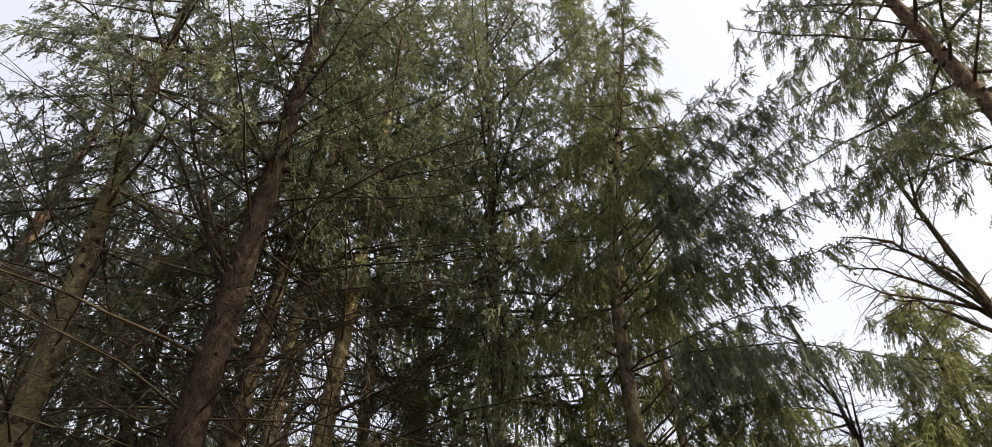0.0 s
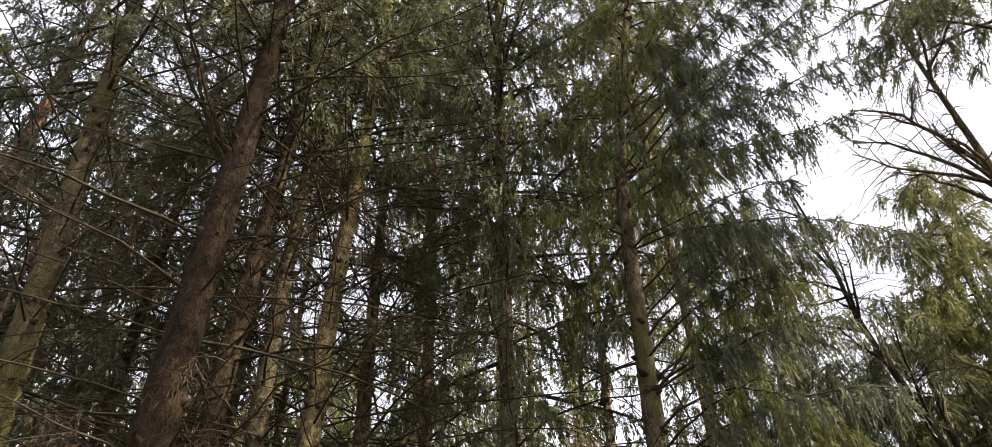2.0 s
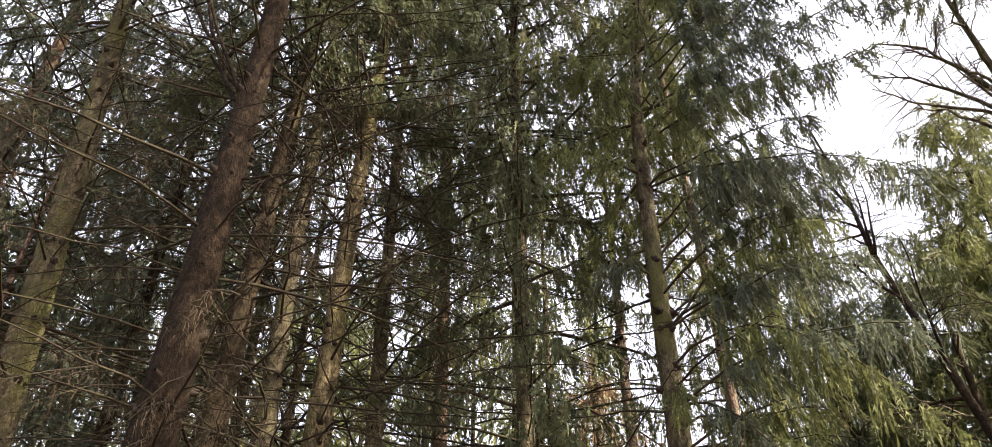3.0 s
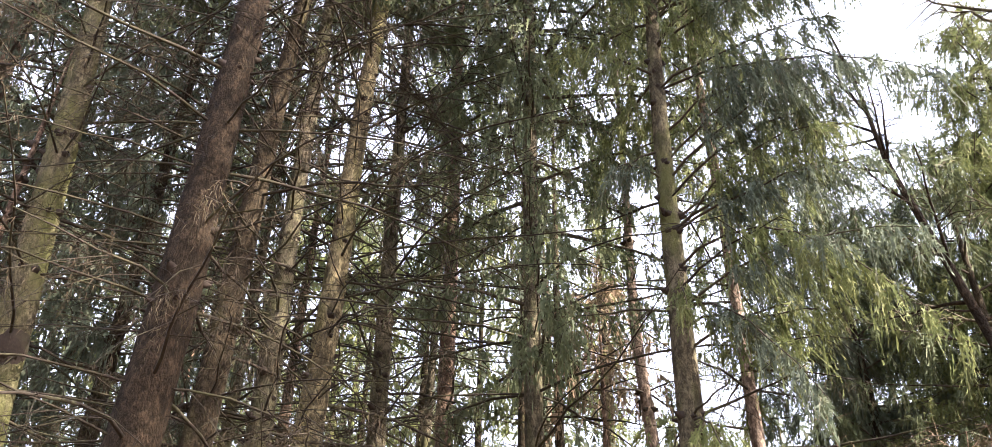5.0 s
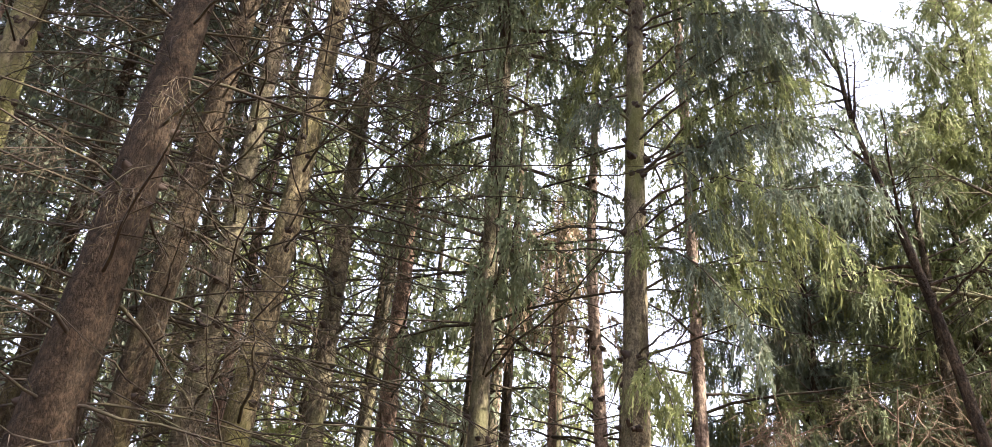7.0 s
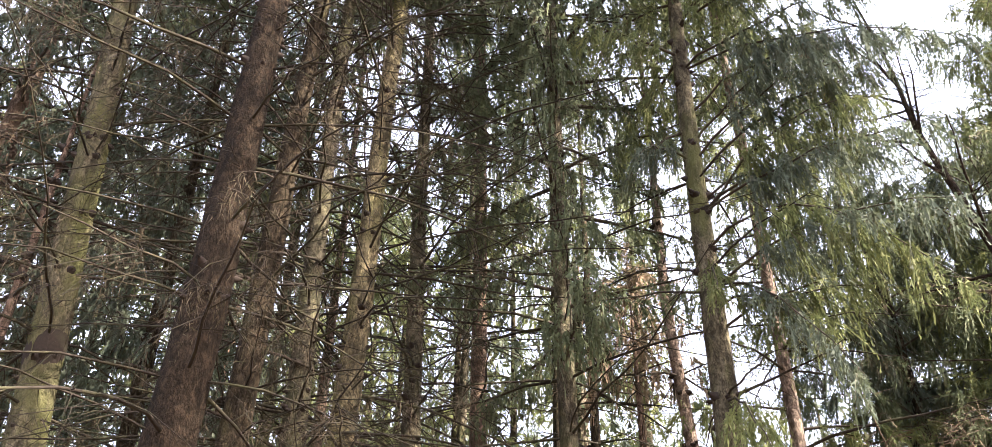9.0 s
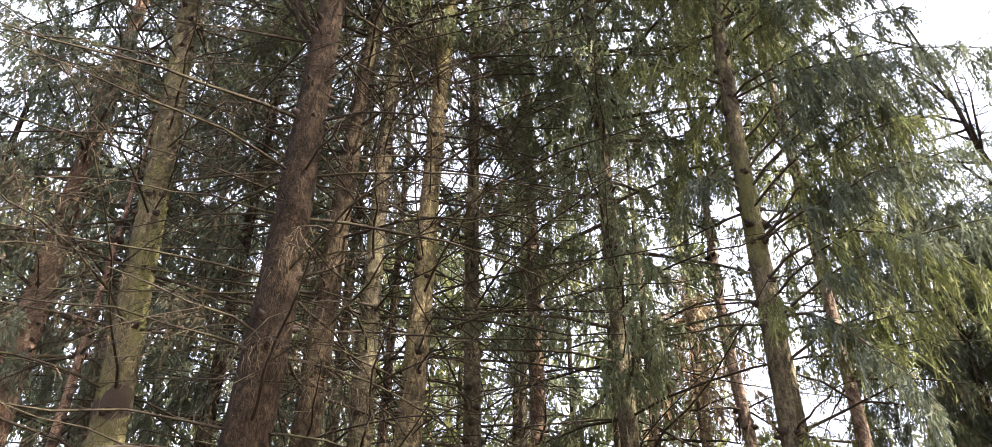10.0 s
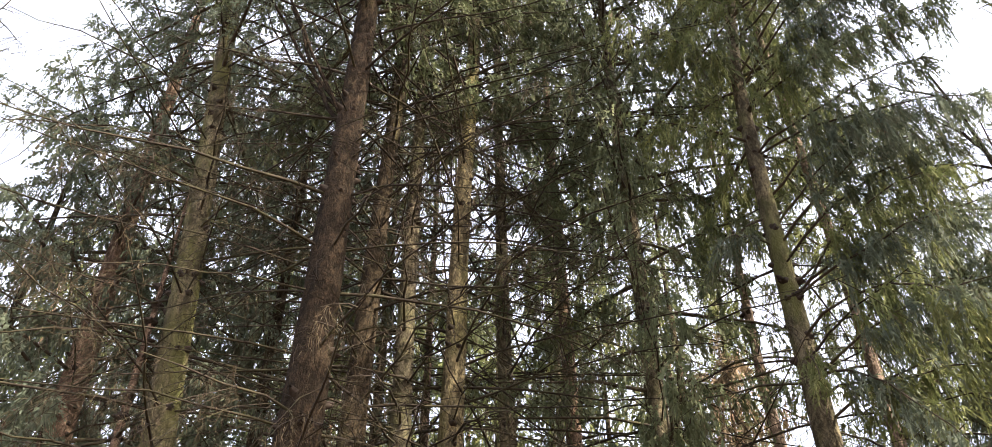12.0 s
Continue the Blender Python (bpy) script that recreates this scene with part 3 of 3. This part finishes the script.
spruce(7.08, 5.56, 0.34, 25, ((0, 0, 0), (14, -0.15, 0.1), (25, -0.2, 0.1)), BARK_RED, NEEDLE,
       dead=(3, 8), live=10.3, crisp=True, reach=3.0, per=3.6, hang=1.2, wide=0.6, fluff=0.2, dead_gap=0.4, boughs=((13.9, 3.6, 6.3, 11.8, 0.30), (13.6, 3.9, 5.9, 11.2, 0.20), (14.4, 4.8, 6.3, 16.2, 0.30), (12.6, 4.0, 5.5, 9.3, 0.30), (12.2, 4.4, 4.9, 9.4, 0.20),), label="red-brown spruce with wide airy boughs")
# ---- thinner trees behind them ----
spruce(-5.5, 10.8, 0.24, 20, dead=(2, 7), live=6, per=4.2, dense=1.2, fine=0.7, hang=1.3, fluff=0.3, dead_gap=0.35, low=True, skin=BARK_BROWN, needles=NEEDLE_HAZY, label="dark spruce with hanging blue-green needles")
spruce(-0.93, 12.97, 0.28, 25, ((0, 0, 0), (25, -0.3, 0)), BARK_RED, NEEDLE_SUNLIT, dead=(3, 10), live=9.5, per=2.6, reach=2.0, dead_gap=0.3, fluff=0.15, fine=0.6, low=True, label="red-barked spruce further back in the sun")
spruce(-5.91, 13.79, 0.23, 20, dead=(3, 9), live=7, per=2.6, fluff=0.15, dead_gap=0.45, reach=2.0, fine=0.6, low=True, skin=BARK_BROWN, needles=NEEDLE, label="dark slender spruce further back")
spruce(-4.51, 13.25, 0.23, 20, dead=(3, 9), live=9.5, per=2.4, fluff=0.15, dead_gap=0.45, reach=2.0, fine=0.6, low=True, skin=BARK_GREEN, needles=NEEDLE_SUNLIT, label="green-tinged slender spruce further back")
spruce(-3.69, 13.5, 0.21, 19, dead=(3, 10), live=10.5, per=2.4, fluff=0.15, dead_gap=0.45, reach=2.0, fine=0.6, low=True, skin=BARK_RED, needles=NEEDLE, label="pale slender spruce further back")
spruce(-2.03, 16.88, 0.23, 20, ((0, 0.05, 0), (8, 0.4, 0), (20, 0.5, 0)), dead=(3, 9), live=9.5, per=2.4, fluff=0.15, dead_gap=0.45, reach=2.0, fine=0.6, low=True, skin=BARK_GREY, needles=NEEDLE_HAZY, label="leaning slender spruce further back")
spruce(0.94, 14.97, 0.21, 17, dead=(3, 12), live=11, reach=1.2, fine=0.6, low=True, dead_gap=0.4, fluff=0.2, skin=BARK_BROWN, needles=NEEDLE, label="thin brown spruce against the sky")
spruce(2.1, 16.87, 0.24, 15, dead=(3, 6), live=4.5, reach=0.9, fine=0.6, per=5, low=True, skin=BARK_GREY, needles=NEEDLE_SUNLIT, label="narrow spruce thickly clad in light green twigs")
spruce(2.06, 11.31, 0.18, 16, ((0, 0.15, 0), (4.9, -0.04, 0), (7.6, -0.25, 0), (9.2, -0.2, 0), (16, -0.2, 0)), dead=(3, 12), live=10, reach=1.4, dead_gap=0.4, fluff=0.2, low=True, skin=BARK_PINK_SUNLIT, needles=NEEDLE_SUNLIT, label="thin crooked spruce with red bark, paled as in sun")
spruce(3.08, 10.0, 0.17, 26.5, ((0, -0.08, 0), (9, -0.1, 0), (24, -0.5, 0)), crisp=True, dead=(2.5, 8), live=5.2, reach=1.5, per=4.6, point=1.5, dense=1.05, thin=2.5, dead_gap=0.35, fluff=0.5, fine=0.8, hang=1.3, low=True, skin=BARK_PINK_SUNLIT, needles=NEEDLE_SUNLIT, label="tall narrow spruce with hanging twigs coloured yellow-green as in sun")
spruce(4.9, 11.0, 0.2, 9.6, crisp=True, dead=(2, 4), live=2.8, reach=2.0, fine=0.7, dense=1.0, hang=1.4, per=3.4, point=1.6, low=True, skin=BARK_BROWN, needles=NEEDLE, label="short spruce with drooping dark green boughs")
spruce(6.7, 10.0, 0.2, 10.2, crisp=True, dead=(2, 3), live=2.8, reach=2.1, per=3.0, fine=0.8, dense=0.85, hang=1.3, point=1.6, low=True, skin=BARK_BROWN, needles=NEEDLE_SUNLIT, rise=0, label="light green spruce with sagging boughs")
spruce(5.7, 9.2, 0.2, 9.0, crisp=True, dead=(2, 4), live=2.2, reach=1.8, fine=0.8, dense=0.8, hang=1.3, per=2.6, point=1.6, low=True, skin=BARK_BROWN, needles=NEEDLE, label="short spruce with drooping light green boughs")
spruce(7.65, 10.2, 0.26, 13.0, crisp=True, dead=(2, 3), live=3.0, reach=2.8, per=5.2, fine=0.8, dense=1.4, hang=1.2, point=1.3, thin=0, low=True, skin=BARK_BROWN, needles=NEEDLE_SUNLIT, rise=0, label="cone-shaped young spruce in yellow-green sunlight")
spruce(5.4, 12.4, 0.22, 14, crisp=True, dead=(2, 4), live=3.5, reach=2.2, per=4.2, fine=0.7, dense=1.25, hang=1.5, low=True, skin=BARK_BROWN, needles=NEEDLE_HAZY, label="grey-green spruce with long hanging twigs")
spruce(6.9, 12.6, 0.24, 10.8, crisp=True, dead=(2, 3), live=3.0, reach=2.2, per=3.4, fine=0.7, dense=1.1, hang=1.4, low=True, skin=BARK_BROWN, needles=NEEDLE, rise=0, label="dark green spruce with sagging boughs")
spruce(-7.75, 9.6, 0.44, 21, ((0, 0, 0), (21, -0.2, 0)), dead=(2, 8.5), live=6.0, reach=3.0, per=5, hang=1.3, fluff=0.6, dead_gap=0.25, skin=BARK_RED, needles=NEEDLE_HAZY, label="broad dark spruce with a red-brown trunk and hanging needles")
spruce(-5.6, 7.8, 0.14, 10.5, dead=(2, 9.8), live=9.6, reach=1.4, dead_gap=0.25, fluff=0.2, low=True, skin=BARK_RED, needles=NEEDLE, label="thin dead young spruce with bare branches")


spruce(1.45, 12.4, 0.13, 9.0, dead=(3, 7), live=6.9, reach=1.15, per=5.5, fine=0.7, dense=1.0, hang=1.4, dead_gap=0.3, thin=0, low=True, skin=BARK_RED, needles=NEEDLE_RUST, label="dead young spruce with rust-brown hanging twigs")
spruce(-9.4, 9.7, 0.26, 14, dead=(2, 5), live=4.5, reach=2.2, per=3.2, fine=0.7, dense=1.1, hang=1.4, dead_gap=0.4, low=True, skin=BARK_BROWN, needles=NEEDLE_HAZY, label="dark blue-green spruce at the edge of the wood")

# ---- bare broadleaved growth ----
bare_tree(4.85, 6.45, ((0, 0, 0), (-0.42, 0.25, 3.2), (-0.55, 0.35, 4.6), (-0.8, 0.5, 6.2), (-0.98, 0.62, 7.2), (-1.0, 0.65, 8.1), (-1.15, 0.7, 9.2)), 0.064, BARK_DARK, "leaning bare broadleaved tree with a curved grey trunk", limbs=16, reach=1.5, climb=45)
bare_tree(5.76, 6.41, ((0, 0, 0), (0.1, 0.1, 4), (0, 0, 8), (-0.2, 0, 11.5)), 0.12, BARK_GREY, "bare broadleaved tree with wide arching limbs", limbs=12, reach=2.6, climb=35, arms=((8.11, 4.55, 6.87, 9.80, 0.30), (8.31, 4.76, 6.47, 9.83, 0.35), (7.71, 4.95, 6.95, 9.37, 0.20), (8.51, 4.37, 6.38, 9.84, 0.40), (8.91, 5.17, 6.00, 9.95, 0.30), (8.11, 4.89, 5.84, 8.71, 0.30),))
bare_tree(-7.6, 5.0, ((0, 0, 0), (0.1, 0.1, 4), (0.2, 0, 8), (0.5, 0.2, 11)), 0.055, DEAD, "slim bare broadleaved tree beside the spruces", limbs=16, reach=2.4, climb=40)
for sx, sy, sz in ((4.3, 7.9, 4.6), (4.8, 7.4, 4.4), (3.4, 8.3, 4.3), (5.3, 7.9, 4.9), (2.7, 7.9, 4.0)):
    bare_tree(sx, sy, ((0, 0, 0), (0.1, 0.05, 1.5), (-0.1, 0.1, 3.2), (0.05, 0, sz)), 0.024, TAN, "leafless tan shrub with long crooked shoots", "shrub", 9, 1.5, 40, "shrub", "leafless shrubs")
bare_tree(1.55, 13.2, ((0, 0, 0), (0.1, 0, 4), (0, 0, 8.6)), 0.05, TAN, "leafless reddish young tree with fine twigs", limbs=22, reach=1.3, climb=40)

# ---- the wood behind ----
def wood_behind():
    spots = []
    for a, r, h in ((-13.5, 18, 15), (-10, 20.5, 16), (-6, 18, 15), (-2, 20, 16.5)):
        spots.append((r * math.sin(radians(a)), r * math.cos(radians(a))))
        spruce(*spots[-1], 0.24, h, dead=(2.5, 7), live=4.2, reach=2.0, per=2.2, fine=0.25, dense=0.9, dead_gap=0.6, fluff=0.3, thin=0.5, low=True, skin=BARK_BROWN, needles=NEEDLE_SUNLIT, label="spruce in the wood behind, coloured yellow-green as in sun")
    plan = [(-58, -46, 13, 20, 5, 8.5), (-46, -28, 14, 26, 13, 19), (-28, -10, 17, 30, 18, 18.5), (-13, 3, 16, 24, 8, 15.5), (-10, 4, 20, 30, 6, 12), (2, 13, 16, 28, 8, 9), (12, 22, 16, 26, 4, 10), (22, 46, 15, 26, 8, 10.5)]
    for a0, a1, r0, r1, count, tall in plan:
        tries = 0
        made = 0
        while made < count and tries < 400:
            tries += 1
            a, r = radians(rng.uniform(a0, a1)), rng.uniform(r0, r1)
            x, y = r * math.sin(a), r * math.cos(a)
            if all((x - u) ** 2 + (y - v) ** 2 > 4.5 for u, v in spots):
                spots.append((x, y))
                made += 1
                tone = (NEEDLE, NEEDLE_HAZY, NEEDLE_SUNLIT)[int(rng.integers(0, 3))]
                skin = (BARK_BROWN, BARK_GREY, BARK_RED, BARK_GREEN)[int(rng.integers(0, 4))]
                h = tall * rng.uniform(0.8, 1.1)
                spruce(x, y, rng.uniform(0.18, 0.3), h, dead=(2.5, 7), live=h * 0.27, reach=rng.uniform(1.7, 2.3), per=1.45, fine=0.25, dense=0.85, dead_gap=0.8, fluff=0.2, thin=1.0, low=True,
                       skin=skin, needles=tone, label="distant spruce in the wood behind")


wood_behind()


def wood_round_about():
    """Rest of the wood, added unseen beside and behind the viewer to shape light."""
    for a, r, h in ((60, 15, 12), (62, 22, 10), (70, 17, 11), (84, 20, 13), (104, 19, 12), (121, 18, 12), (137, 17, 11), (152, 16, 11), (166, 15, 12), (182, 16, 12), (196, 15, 11), (212, 16, 12), (228, 14, 13), (244, 14, 15), (260, 12, 17), (276, 13, 18)):
        x, y = r * math.sin(radians(a)), r * math.cos(radians(a))
        spruce(x, y, 0.3, h, dead=(2.5, 6), live=h * 0.3, reach=2.6, per=1.3, fine=0.07, dense=0.6, dead_gap=2.0, fluff=0.3, low=True, skin=BARK_BROWN, needles=NEEDLE, label="tall unseen spruce added beside the clearing")

    # Added out of view to keep sun off the red-brown trunk and left crowns.
    spruce(9.2, 0.6, 0.42, 32, dead=(3, 9), live=8.5, reach=2.1, per=2.6, fine=0.25, dense=1.0, dead_gap=0.8, fluff=0.3, point=1.7, low=True, skin=BARK_BROWN, needles=NEEDLE, label="very tall unseen spruce beside the clearing, added to shade the trunks")


wood_round_about()
